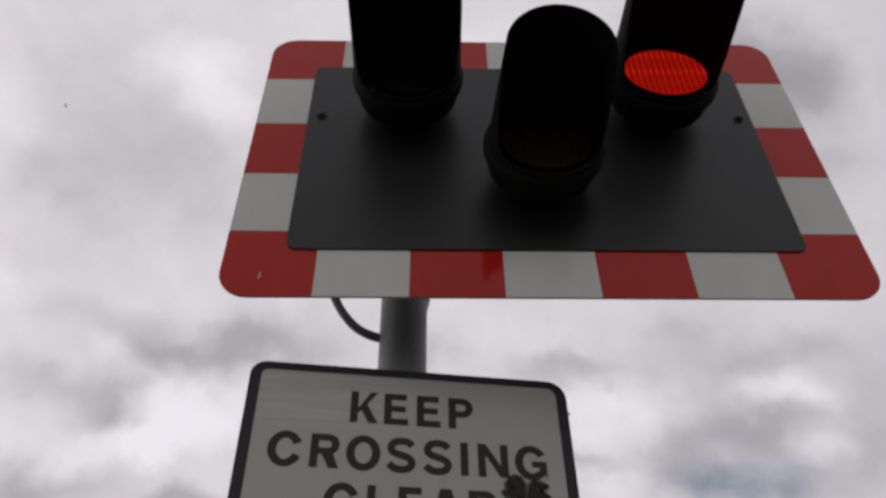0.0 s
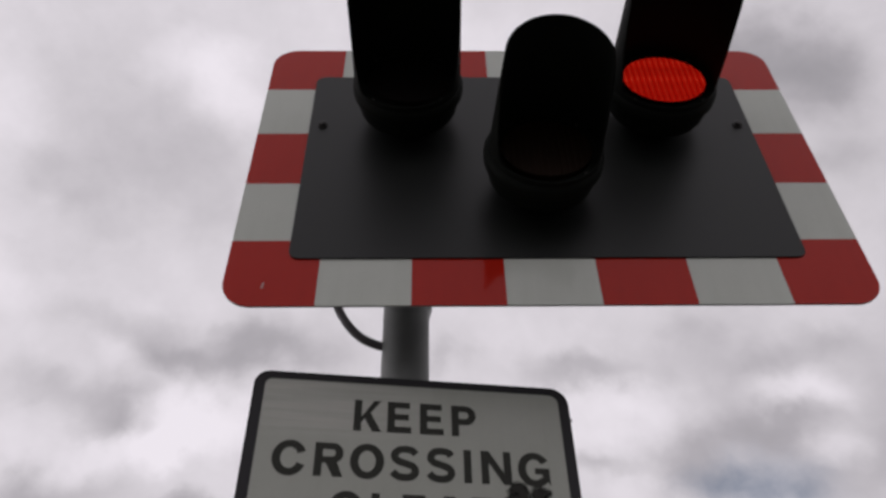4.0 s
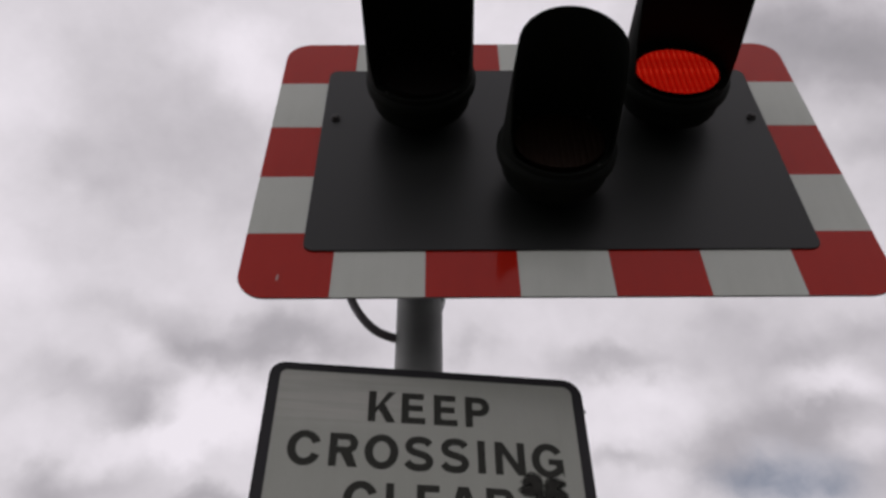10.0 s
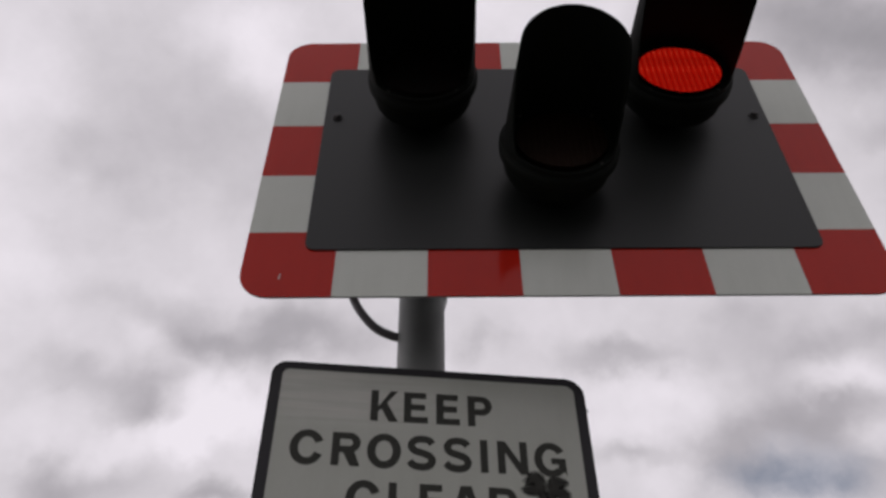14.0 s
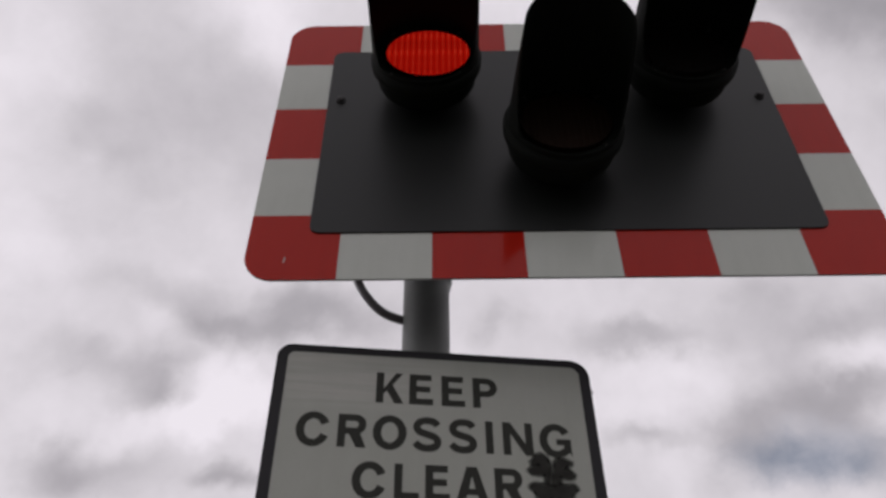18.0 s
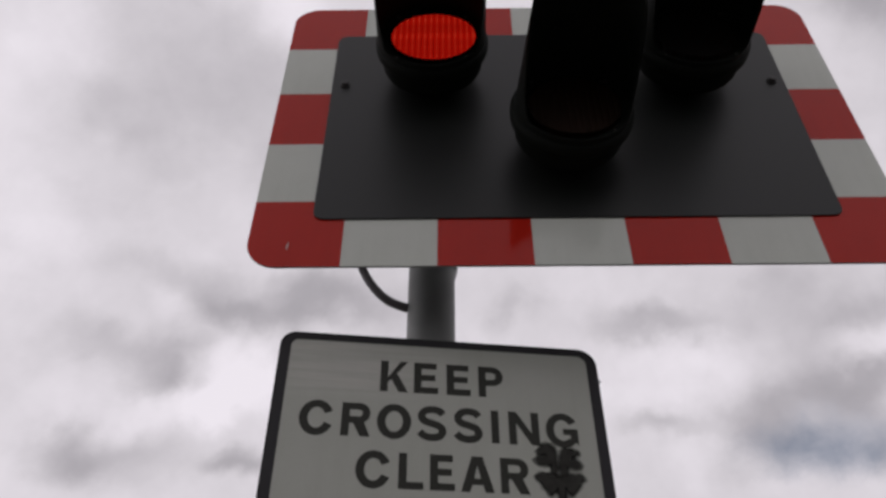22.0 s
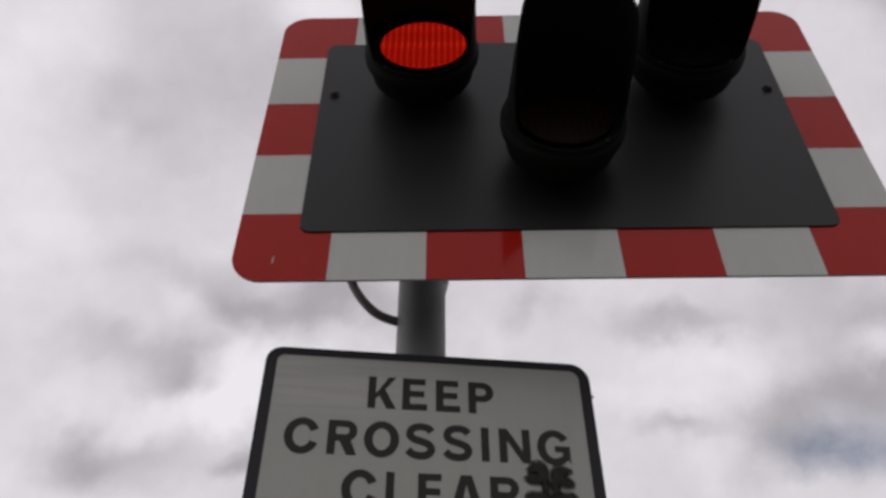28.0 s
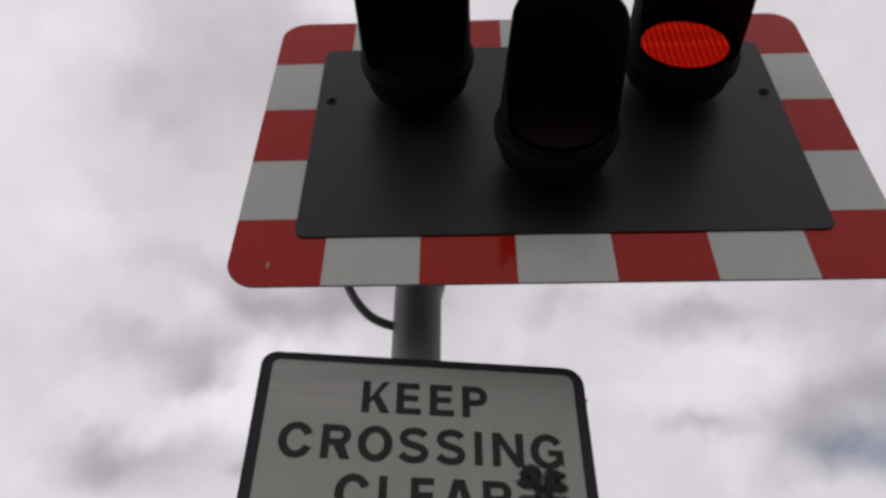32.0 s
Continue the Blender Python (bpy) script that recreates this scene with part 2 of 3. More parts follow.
LOW_EAST = [
    (214, -151, 57, 18, 0.25),
    (267, -143, 52, 16, 0.10),
    (31, -128, 16, 25, 0.14),
    (64, -119, 30, 15, 0.06),
    (297, -198, 90, 31, -0.15),
    (252, -281, 45, 11, 0.20),
    (237, -243, 90, 19, -0.10),
    (424, -119, 97, 71, 0.20),
    (492, -128, 42, 24, 0.17),
    (387, -85, 30, 15, 0.08),
    (570, -98, 45, 19, 0.20),
    (537, -166, 49, 25, -0.20),
    (443, -233, 94, 43, 0.27),
    (372, -286, 46, 46, 0.30),
    (518, -226, 71, 28, 0.24),
    (570, -307, 45, 37, 0.20),
    (589, -243, 37, 22, -0.20),
    (312, -314, 37, 37, -0.10),
    (657, -157, 67, 67, 0.20),
    (657, -269, 60, 45, 0.25),
]
THIN_PATCHES = [
    (492, -300, 72, 36, 0.6),
    (417, -308, 50, 24, 0.4),
    (530, -330, 40, 20, 0.3),
]


def cloud_material():
    n = Nodes("grey cloud layer")
    at = n.where()

    def vector(kind, a, b=None):
        node = n.tree.nodes.new("ShaderNodeVectorMath")
        node.operation = kind
        n.put(node.inputs[0], a)
        if kind == "SCALE":
            n.put(node.inputs["Scale"], b)
        elif b is not None:
            n.put(node.inputs[1], b)
        return node.outputs["Value" if kind == "DOT_PRODUCT" else "Vector"]

    # the billows hang round the middle of the layer like the inside of a bowl
    way = vector("NORMALIZE", vector("ADD", at, (0, 0, CLOUD_BASE)))
    bowl = vector("SCALE", way, 1000.0)
    ahead = n.math("MAXIMUM", vector("DOT_PRODUCT", way, CHART_AHEAD), 0.05)
    chart = n.tree.nodes.new("ShaderNodeCombineXYZ")
    for axis, side in (("X", CHART_ACROSS), ("Z", CHART_UP)):
        n.put(chart.inputs[axis], n.math("MULTIPLY", n.math("DIVIDE", vector("DOT_PRODUCT", way, side), ahead), 1000.0))
    # and their ragged edges bend the outlines of the patches
    bend = n.tree.nodes.new("ShaderNodeTexNoise")
    n.put(bend.inputs["Vector"], bowl)
    bend.inputs["Scale"].default_value, bend.inputs["Detail"].default_value, bend.inputs["Roughness"].default_value = 0.012, 6.0, 0.55
    bent = vector("ADD", chart.outputs[0], vector("SCALE", vector("SUBTRACT", bend.outputs["Color"], (0.5, 0.5, 0.5)), 100.0))

    def patch(x, z, a, b, weight):
        away = n.tree.nodes.new("ShaderNodeMapping")
        away.vector_type = "TEXTURE"
        away.inputs["Location"].default_value, away.inputs["Scale"].default_value = (x, 0, z), (a * 2.0, 1e4, b * 2.0)
        n.put(away.inputs["Vector"], bent)
        ball = n.tree.nodes.new("ShaderNodeTexGradient")
        ball.gradient_type = "SPHERICAL"
        n.put(ball.inputs["Vector"], away.outputs[0])
        soft = n.tree.nodes.new("ShaderNodeMapRange")
        soft.interpolation_type = "SMOOTHSTEP"
        n.put(soft.inputs["Value"], ball.outputs["Fac"])
        return n.math("MULTIPLY", soft.outputs["Result"], weight * (1.1 if weight > 0 else 1.5))

    broad = n.noise(bowl, 0.0055, 7.0, 0.5, 0.2)
    fine = n.noise(bowl, 0.016, 8.0, 0.56, 0.3)
    wisp = n.noise(bowl, 0.045, 6.0, 0.6, 0.5)
    grey = n.math("ADD", n.math("MULTIPLY", n.math("SUBTRACT", broad, 0.5), 0.2), 0.275)
    grey = n.math("ADD", grey, n.math("MULTIPLY", n.math("SUBTRACT", fine, 0.5), 0.22))
    grey = n.math("ADD", grey, n.math("MULTIPLY", n.math("SUBTRACT", wisp, 0.5), 0.09))
    for row in HIGH_WEST + LOW_WEST + HIGH_EAST + LOW_EAST:
        grey = n.math("ADD", grey, patch(*row))
    thin = 0.0
    for row in THIN_PATCHES:
        thin = n.math("ADD", patch(*row), thin)
    tint = n.ramp(grey, ((0.0, (0.85, 0.8, 0.86)), (0.36, (0.63, 0.595, 0.635)), (0.7, (0.43, 0.405, 0.437)), (1.0, (0.31, 0.295, 0.32))))
    # brighter to the west, where the sun stands behind it, and darker to the east
    side = vector("DOT_PRODUCT", way, (1.0, 0.0, 0.0))
    east = n.math("SUBTRACT", n.math("MAXIMUM", n.math("SUBTRACT", side, 0.45), 0.0), n.math("MAXIMUM", n.math("SUBTRACT", -0.45, side), 0.0))
    light = n.math("SUBTRACT", CLOUD_LIGHT, n.math("MULTIPLY", east, 0.9))
    glow = n.tree.nodes.new("ShaderNodeEmission")
    n.put(glow.inputs["Color"], tint)
    n.put(glow.inputs["Strength"], light)
    clear = n.tree.nodes.new("ShaderNodeBsdfTransparent")
    both = n.tree.nodes.new("ShaderNodeMixShader")
    n.put(both.inputs[0], n.math("MULTIPLY", n.math("MULTIPLY", thin, n.math("ADD", fine, 0.25)), 1.0, True))
    n.put(both.inputs[1], glow.outputs[0])
    n.put(both.inputs[2], clear.outputs[0])
    n.put(n.out.inputs["Surface"], both.outputs[0])
    return n.mat


M_CLOUD = cloud_material()


# ---------------------------------------------------------------- mesh helpers
def mesh_of(name, bm, materials, smooth=False):
    data = bpy.data.meshes.new(name)
    bmesh.ops.recalc_face_normals(bm, faces=bm.faces)
    bm.to_mesh(data)
    bm.free()
    for m in materials if isinstance(materials, (list, tuple)) else [materials]:
        data.materials.append(m)
    if smooth:
        for f in data.polygons:
            f.use_smooth = True
        data.set_sharp_from_angle(angle=radians(35))
    return data


def part(name, bm, material, parent=None, label="", smooth=False, at=None):
    ob = new(name, mesh_of(name, bm, material, smooth))
    ob.parent = parent
    if at is not None:
        ob.matrix_basis = at
    return tagged(ob, label)


def round_rect(w, h, corners, steps=8):
    """Outline of a rectangle about the origin; corner radii from lower left, counter-clockwise."""
    points = []
    for (sx, sz, start), r in zip(((-1, -1, 180), (1, -1, 270), (1, 1, 0), (-1, 1, 90)), corners):
        cx, cz = sx * (w / 2 - r), sz * (h / 2 - r)
        for i in range(steps + 1 if r else 1):
            a = radians(start + 90 * i / steps)
            points.append((cx + r * math.cos(a), cz + r * math.sin(a)))
    return points


def slab(outline, front, back, edge=0.0, bm=None):
    """A plate in x, z between y = front and y = back, its front edge eased by edge."""
    bm = bm or bmesh.new()
    mx = sum(p[0] for p in outline) / len(outline)
    mz = sum(p[1] for p in outline) / len(outline)

    def ring(y, inset):
        out = []
        for x, z in outline:
            d = math.hypot(x - mx, z - mz) or 1
            out.append(bm.verts.new((x - (x - mx) / d * inset, y, z - (z - mz) / d * inset)))
        return out

    rings = [ring(back, 0)] + ([ring(front + edge, 0), ring(front, edge)] if edge else [ring(front, 0)])
    for a, b in zip(rings, rings[1:]):
        for i in range(len(outline)):
            j = (i + 1) % len(outline)
            bm.faces.new((a[i], a[j], b[j], b[i]))
    bm.faces.new(rings[0])
    bm.faces.new(rings[-1])
    return bm


def frame_plate(outer, inner, front, back):
    """A flat ring between two outlines with as many points."""
    bm = bmesh.new()
    n = len(outer)
    rings = [[bm.verts.new((x, y, z)) for x, z in line] for line, y in ((outer, back), (outer, front), (inner, front), (inner, back))]
    for k in range(4):
        a, b = rings[k], rings[(k + 1) % 4]
        for i in range(n):
            j = (i + 1) % n
            bm.faces.new((a[i], a[j], b[j], b[i]))
    return bm


def turned(profile, steps=48, closed=False, bm=None):
    """A surface turned about the y axis from (y, radius) pairs."""
    bm = bm or bmesh.new()
    rings = []
    for y, r in profile:
        if r < 1e-6:
            rings.append([bm.verts.new((0, y, 0))])
        else:
            rings.append([bm.verts.new((r * math.sin(2 * math.pi * i / steps), y, r * math.cos(2 * math.pi * i / steps))) for i in range(steps)])
    pairs = list(zip(rings, rings[1:])) + ([(rings[-1], rings[0])] if closed else [])
    for a, b in pairs:
        for i in range(steps):
            j = (i + 1) % steps
            if len(a) == 1:
                bm.faces.new((a[0], b[i], b[j]))
            elif len(b) == 1:
                bm.faces.new((a[i], a[j], b[0]))
            else:
                bm.faces.new((a[i], a[j], b[j], b[i]))
    return bm


def pipe(points, radius, steps=14):
    """A round bar along a smooth line through the points."""
    pts = [Vector(p) for p in points]
    line = []
    for k in range(len(pts) - 1):
        p0, p1, p2, p3 = pts[max(k - 1, 0)], pts[k], pts[k + 1], pts[min(k + 2, len(pts) - 1)]
        for i in range(8):
            t = i / 8
            line.append(0.5 * (2 * p1 + (p2 - p0) * t + (2 * p0 - 5 * p1 + 4 * p2 - p3) * t * t + (3 * p1 - p0 - 3 * p2 + p3) * t ** 3))
    line.append(pts[-1])
    bm = bmesh.new()
    rings = []
    for k, p in enumerate(line):
        way = (line[min(k + 1, len(line) - 1)] - line[max(k - 1, 0)]).normalized()
        side = way.cross(Vector((0, 1, 0.05))).normalized()
        up = side.cross(way)
        rings.append([bm.verts.new(p + radius * (math.cos(2 * math.pi * i / steps) * side + math.sin(2 * math.pi * i / steps) * up)) for i in range(steps)])
    for a, b in zip(rings, rings[1:]):
        for i in range(steps):
            bm.faces.new((a[i], a[(i + 1) % steps], b[(i + 1) % steps], b[i]))
    bm.faces.new(rings[0])
    bm.faces.new(rings[-1])
    return bm


# ---------------------------------------------------------------- ground and cloud layer
def make_ground():
    bm = bmesh.new()
    rings = [[bm.verts.new((r * math.cos(a * math.pi / 24), r * math.sin(a * math.pi / 24), 0)) for a in range(48)] for r in (3, 12, 60, 400, 4700)]
    bm.faces.new(rings[0])
    for a, b in zip(rings, rings[1:]):
        for i in range(48):
            bm.faces.new((a[i], a[(i + 1) % 48], b[(i + 1) % 48], b[i]))
    tagged(part("ground", bm, M_GROUND), "worn grey tarmac ground at the level crossing", "ground", kind="structure")


def make_clouds():
    """A broad layer of cloud whose rim comes down to the horizon."""
    bm = bmesh.new()
    rings = []
    for k in range(1, 29):
        r = 4700 * k / 28
        z = -930 * (k / 28) ** 8
        rings.append([bm.verts.new((r * math.cos(a * math.pi / 32), r * math.sin(a * math.pi / 32), z)) for a in range(64)])
    bm.faces.new(rings[0])
    for a, b in zip(rings, rings[1:]):
        for i in range(64):
            bm.faces.new((a[i], a[(i + 1) % 64], b[(i + 1) % 64], b[i]))
    ob = part("backdrop", bm, M_CLOUD, smooth=True, at=pose(0, 0, CLOUD_BASE))
    return tagged(ob, "overcast sky of drifting white and grey clouds", "sky", kind="structure")


# ---------------------------------------------------------------- light signal
BOARD_X, BOARD_LOW, BOARD_HIGH = 0.6475, 2.5, 3.3575
STRIPE_W, STRIPE_EDGES = 0.185, (BOARD_LOW, 2.669, 2.8405, 3.0125, 3.185, BOARD_HIGH)
LAMP_X, LAMP_HIGH, LAMP_LOW = 0.2915, 3.059, 2.817
HOOD_BACK = -0.1255
# length, radius at the lamp, radius at the tip, droop, set-back of the sides of the mouth, turn
HOODS = {"left": (0.387, 0.1208, 0.1149, 0.0338, 0.133, -0.36), "right": (0.387, 0.1208, 0.1149, 0.0338, 0.133, -0.79), "middle": (0.2553, 0.1179, 0.1027, 0.0142, 0.0965, 0.64)}
LENS_R, LENS_X, LENS_Y = 0.0945, 0.004, -0.1165
RIBS = 14


def make_hood(long, wide, tip, droop, set_back):
    """Cowl: a drooping, slightly tapered tube, longest above, cut away below, with a rolled lip at its mouth."""
    bm = bmesh.new()
    steps, rings = 96, []
    for inset in (0.0, 0.0035):
        lines = []
        for k in range(-1, 13):
            line = []
            for i in range(steps):
                a = 2 * math.pi * i / steps
                off = math.degrees(abs(a if a <= math.pi else a - 2 * math.pi))
                cut = min(max((off - 80.0) / 46.0, 0), 1)
                cut = cut * cut * (3 - 2 * cut)
                s = k / 12 * (1 - (1 - 0.01 / long) * cut) * (1 - set_back * (1 - math.cos(radians(min(off, 110))))) if k >= 0 else -0.01 / long
                dent = 0.0009 * noise.noise(Vector((3 * math.sin(a), 3 * math.cos(a), 2.5 * s + 11 * tip)))
                r = wide + (tip - wide) * s - inset + dent * s
                line.append(bm.verts.new((r * math.sin(a), HOOD_BACK - long * s, r * math.cos(a) - droop * s)))
            lines.append(line)
        rings.append(lines)
    outer, inner = rings
    for lines in rings:
        for a, b in zip(lines, lines[1:]):
            for i in range(steps):
                bm.faces.new((a[i], a[(i + 1) % steps], b[(i + 1) % steps], b[i]))
    for a, b in ((outer[0], inner[0]), (outer[-1], inner[-1])):
        for i in range(steps):
            bm.faces.new((a[i], a[(i + 1) % steps], b[(i + 1) % steps], b[i]))
    return bm


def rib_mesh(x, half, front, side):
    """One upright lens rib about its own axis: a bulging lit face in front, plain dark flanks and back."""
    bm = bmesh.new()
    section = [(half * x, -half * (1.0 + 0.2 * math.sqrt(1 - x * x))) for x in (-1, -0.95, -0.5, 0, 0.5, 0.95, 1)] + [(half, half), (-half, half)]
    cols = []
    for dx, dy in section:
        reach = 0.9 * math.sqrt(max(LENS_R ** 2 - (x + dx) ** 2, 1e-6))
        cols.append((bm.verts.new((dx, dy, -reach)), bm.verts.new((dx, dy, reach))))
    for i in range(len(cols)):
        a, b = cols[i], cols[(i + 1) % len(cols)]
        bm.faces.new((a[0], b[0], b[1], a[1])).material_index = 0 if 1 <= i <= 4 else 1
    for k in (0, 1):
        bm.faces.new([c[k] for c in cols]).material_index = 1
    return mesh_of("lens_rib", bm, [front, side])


LAMP_PROFILE = [(-0.006, 0.0), (-0.006, 0.066), (-0.0105, 0.066), (-0.0115, 0.05), (-0.034, 0.048), (-0.0355, 0.085), (-0.0375, 0.0985), (-0.043, 0.1088), (-0.051, 0.1128), (-0.07, 0.1152),
                (-0.0865, 0.117), (-0.089, 0.1225), (-0.0935, 0.1255), (-0.104, 0.1264), (-0.1145, 0.126), (-0.119, 0.1235), (-0.1215, 0.1195), (-0.1222, 0.101), (-0.105, 0.0995), (-0.1025, 0.0)]


def make_lamp(parent, name, x, z, hood, front, label):
    lamp = part(name, turned(LAMP_PROFILE, 64), M_HOOD, parent, label, smooth=True, at=pose(x, 0, z))
    *shape, turn = HOODS[hood]
    part("hood", make_hood(*shape), M_HOOD, lamp, "long black cowl hood, cut away below", smooth=True, at=pose(0, 0, 0, 0, 0, turn))
    for a in (45, 135, 225, 315):
        screw = turned([(-0.1252, 0.0), (-0.125, 0.003), (-0.1235, 0.0042), (-0.1215, 0.0042)], 10)
        part("rim_screw", screw, M_BOLT, lamp, at=pose(0.1085 * math.cos(radians(a)), 0, 0.1085 * math.sin(radians(a))))
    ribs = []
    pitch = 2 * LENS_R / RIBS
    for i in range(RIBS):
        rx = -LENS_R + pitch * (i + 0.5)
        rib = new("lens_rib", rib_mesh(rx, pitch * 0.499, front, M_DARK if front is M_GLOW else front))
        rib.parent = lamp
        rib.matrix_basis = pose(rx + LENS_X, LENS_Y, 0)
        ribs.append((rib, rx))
    return ribs


def make_signal():
    root = tagged(new("level_crossing_light_signal"), "three black hooded lamps on a red-and-white bordered board", "traffic light")
    mid = (BOARD_LOW + BOARD_HIGH) / 2
    r = 0.062
    plate = slab(round_rect(2 * BOARD_X, BOARD_HIGH - BOARD_LOW, (r, r, r, r)), -0.001, 0.003)
    board = part("backboard", plate, M_ALLOY, root, "dull aluminium board with rounded corners", at=pose(0, 0, mid))
    gap = 0.0004
    for col in range(7):
        for row in range(5):
            if 0 < col < 6 and 0 < row < 4:
                continue
            corner = [0, 0, 0, 0]
            if col in (0, 6) and row in (0, 4):
                corner[{(0, 0): 0, (6, 0): 1, (6, 4): 2, (0, 4): 3}[(col, row)]] = r - 0.001
            red = (col + row) % 2 == 0
            low, high = STRIPE_EDGES[row], STRIPE_EDGES[row + 1]
            bm = slab(round_rect(STRIPE_W - gap, high - low - gap, corner, 10), -0.0022, -0.0012)
            x = (col - 3) * STRIPE_W
            z = (low + high) / 2 - mid
            part("red_stripe" if red else "white_stripe", bm, M_RED if red else M_WHITE, board, at=pose(x, 0, z))
    panel_low, panel_high = 2.6175, 3.2325
    bm = slab(round_rect(1.054, panel_high - panel_low, (0.022,) * 4), -0.0065, -0.0024, 0.001)
    panel = part("panel", bm, M_PANEL, root, "matt charcoal centre panel", at=pose(0, 0, (panel_low + panel_high) / 2))
    for x in (-0.496, 0.498):
        bolt = turned([(-0.0165, 0.0), (-0.0165, 0.006), (-0.0145, 0.0085), (-0.010, 0.0085), (-0.0095, 0.012), (-0.0066, 0.012)], 12)
        part("bolt", bolt, M_BOLT, panel, at=pose(x, 0, 3.039 - (panel_low + panel_high) / 2))
    chip = slab([(-0.0025, -0.0085), (0.0005, -0.008), (0.002, 0.0015), (0.0012, 0.0085), (-0.0006, 0.006), (-0.002, 0.0005)], -0.0028, -0.0023)
    part("paint_chip", chip, M_CHIP, board, "pale chip in the red sheeting", at=pose(-0.568, 0, 2.551 - mid))
    ribs = {}
    ribs["left"] = make_lamp(root, "red_lamp", -LAMP_X + 0.001, LAMP_HIGH, "left", M_GLOW, "black lamp housing with a ribbed red lens")
    ribs["right"] = make_lamp(root, "red_lamp", LAMP_X + 0.002, LAMP_HIGH, "right", M_GLOW, "black lamp housing with a ribbed red lens")
    make_lamp(root, "amber_lamp", -0.0025, LAMP_LOW, "middle", M_AMBER, "black lamp housing with an unlit amber lens")
    for z in (2.72, 3.1):
        bm = slab(round_rect(0.9, 0.04, (0.004,) * 4, 2), 0.004, 0.034)
        part("rear_rail", bm, M_ALLOY, root, at=pose(0, 0, z))
    return ribs


# ---------------------------------------------------------------- post, cable and word sign
POST_X, POST_Y, POST_R = -0.295, 0.212, 0.051


def make_post():
    root = tagged(new("signal_post"), "round weathered grey steel post standing in the ground", "post")
    root.matrix_basis = pose(POST_X, POST_Y, 0)
    steps = 40
    bm = bmesh.new()
    rings = [[bm.verts.new((rr * math.cos(2 * math.pi * i / steps), rr * math.sin(2 * math.pi * i / steps), z)) for i in range(steps)]
             for z, rr in ((-0.2, POST_R), (3.2, POST_R), (3.212, POST_R - 0.01), (3.214, POST_R - 0.03))]
    for a, b in zip(rings, rings[1:]):
        for i in range(steps):
            bm.faces.new((a[i], a[(i + 1) % steps], b[(i + 1) % steps], b[i]))
    bm.faces.new(rings[-1])
    part("tube", bm, M_POLE, root, smooth=True)
    for z in (2.72, 3.1, 2.36, 2.15):
        bm = bmesh.new()
        rr = POST_R + 0.004
        rows = [[bm.verts.new((q * math.cos(2 * math.pi * i / steps), q * math.sin(2 * math.pi * i / steps), z + h)) for i in range(steps)]
                for q, h in ((POST_R - 0.001, -0.016), (rr, -0.016), (rr, 0.016), (POST_R - 0.001, 0.016))]
        for a, b in zip(rows, rows[1:]):
            for i in range(steps):
                bm.faces.new((a[i], a[(i + 1) % steps], b[(i + 1) % steps], b[i]))
        part("clamp_band", bm, M_ALLOY, root, smooth=True)
    lug = slab([(0.02, 2.645), (0.0508, 2.645), (0.058, 2.675), (0.058, 2.745), (0.02, 2.745)], -0.01, 0.03, 0.002)
    part("clamp_lug", lug, M_POLE, root, "bolted side lug of the clamp")
    for z in (2.72, 3.1):
        bm = slab(round_rect(0.05, 0.034, (0.003,) * 4, 2), 0.034 - POST_Y, -POST_R + 0.002)
        part("bracket", bm, M_ALLOY, root, at=pose(0, 0, z))


def make_cable():
    line = [(-0.46, 0.05, 2.86), (-0.468, 0.1, 2.78), (-0.462, 0.17, 2.7), (-0.449, 0.2, 2.654), (-0.423, 0.203, 2.606), (-0.39, 0.206, 2.571), (-0.35, 0.209, 2.553), (-0.325, 0.21, 2.552)]
    ob = part("cable", pipe(line, 0.0098), M_CABLE, smooth=True)
    tagged(ob, "black conduit looping from the board to the post", "cable")


SIGN_Y, SIGN_TURN, SIGN_LOW, SIGN_HIGH = 0.1541, math.degrees(math.atan(0.138)), 2.07, 2.434
SIGN_LEFT, SIGN_RIGHT = -0.2895, 0.3365
LETTERS = (
    ("K", -0.0932, -0.0403, 0), ("E", -0.0292, 0.0173, 0), ("E", 0.0336, 0.0797, 0), ("P", 0.0954, 0.1437, 0),
    ("C", -0.2362, -0.1757, 1), ("R", -0.1598, -0.1069, 1), ("O", -0.0952, -0.0323, 1), ("S", -0.0218, 0.0334, 1), ("S", 0.0460, 0.1005, 1),
    ("I", 0.1166, 0.1310, 1), ("N", 0.1495, 0.2070, 1), ("G", 0.2197, 0.2805, 1),
    ("C", -0.1280, -0.0678, 2), ("L", -0.0525, -0.0081, 2), ("E", 0.0030, 0.0472, 2), ("A", 0.0580, 0.1176, 2), ("R", 0.1292, 0.1811, 2),
)
BASELINES, CAP = (2.3145, 2.2208, 2.1275), 0.0657


def arc(cx, cy, a, b, start, stop, steps=18):
    return [(cx + a * math.cos(radians(start + (stop - start) * i / steps)), cy + b * math.sin(radians(start + (stop - start) * i / steps))) for i in range(steps + 1)]


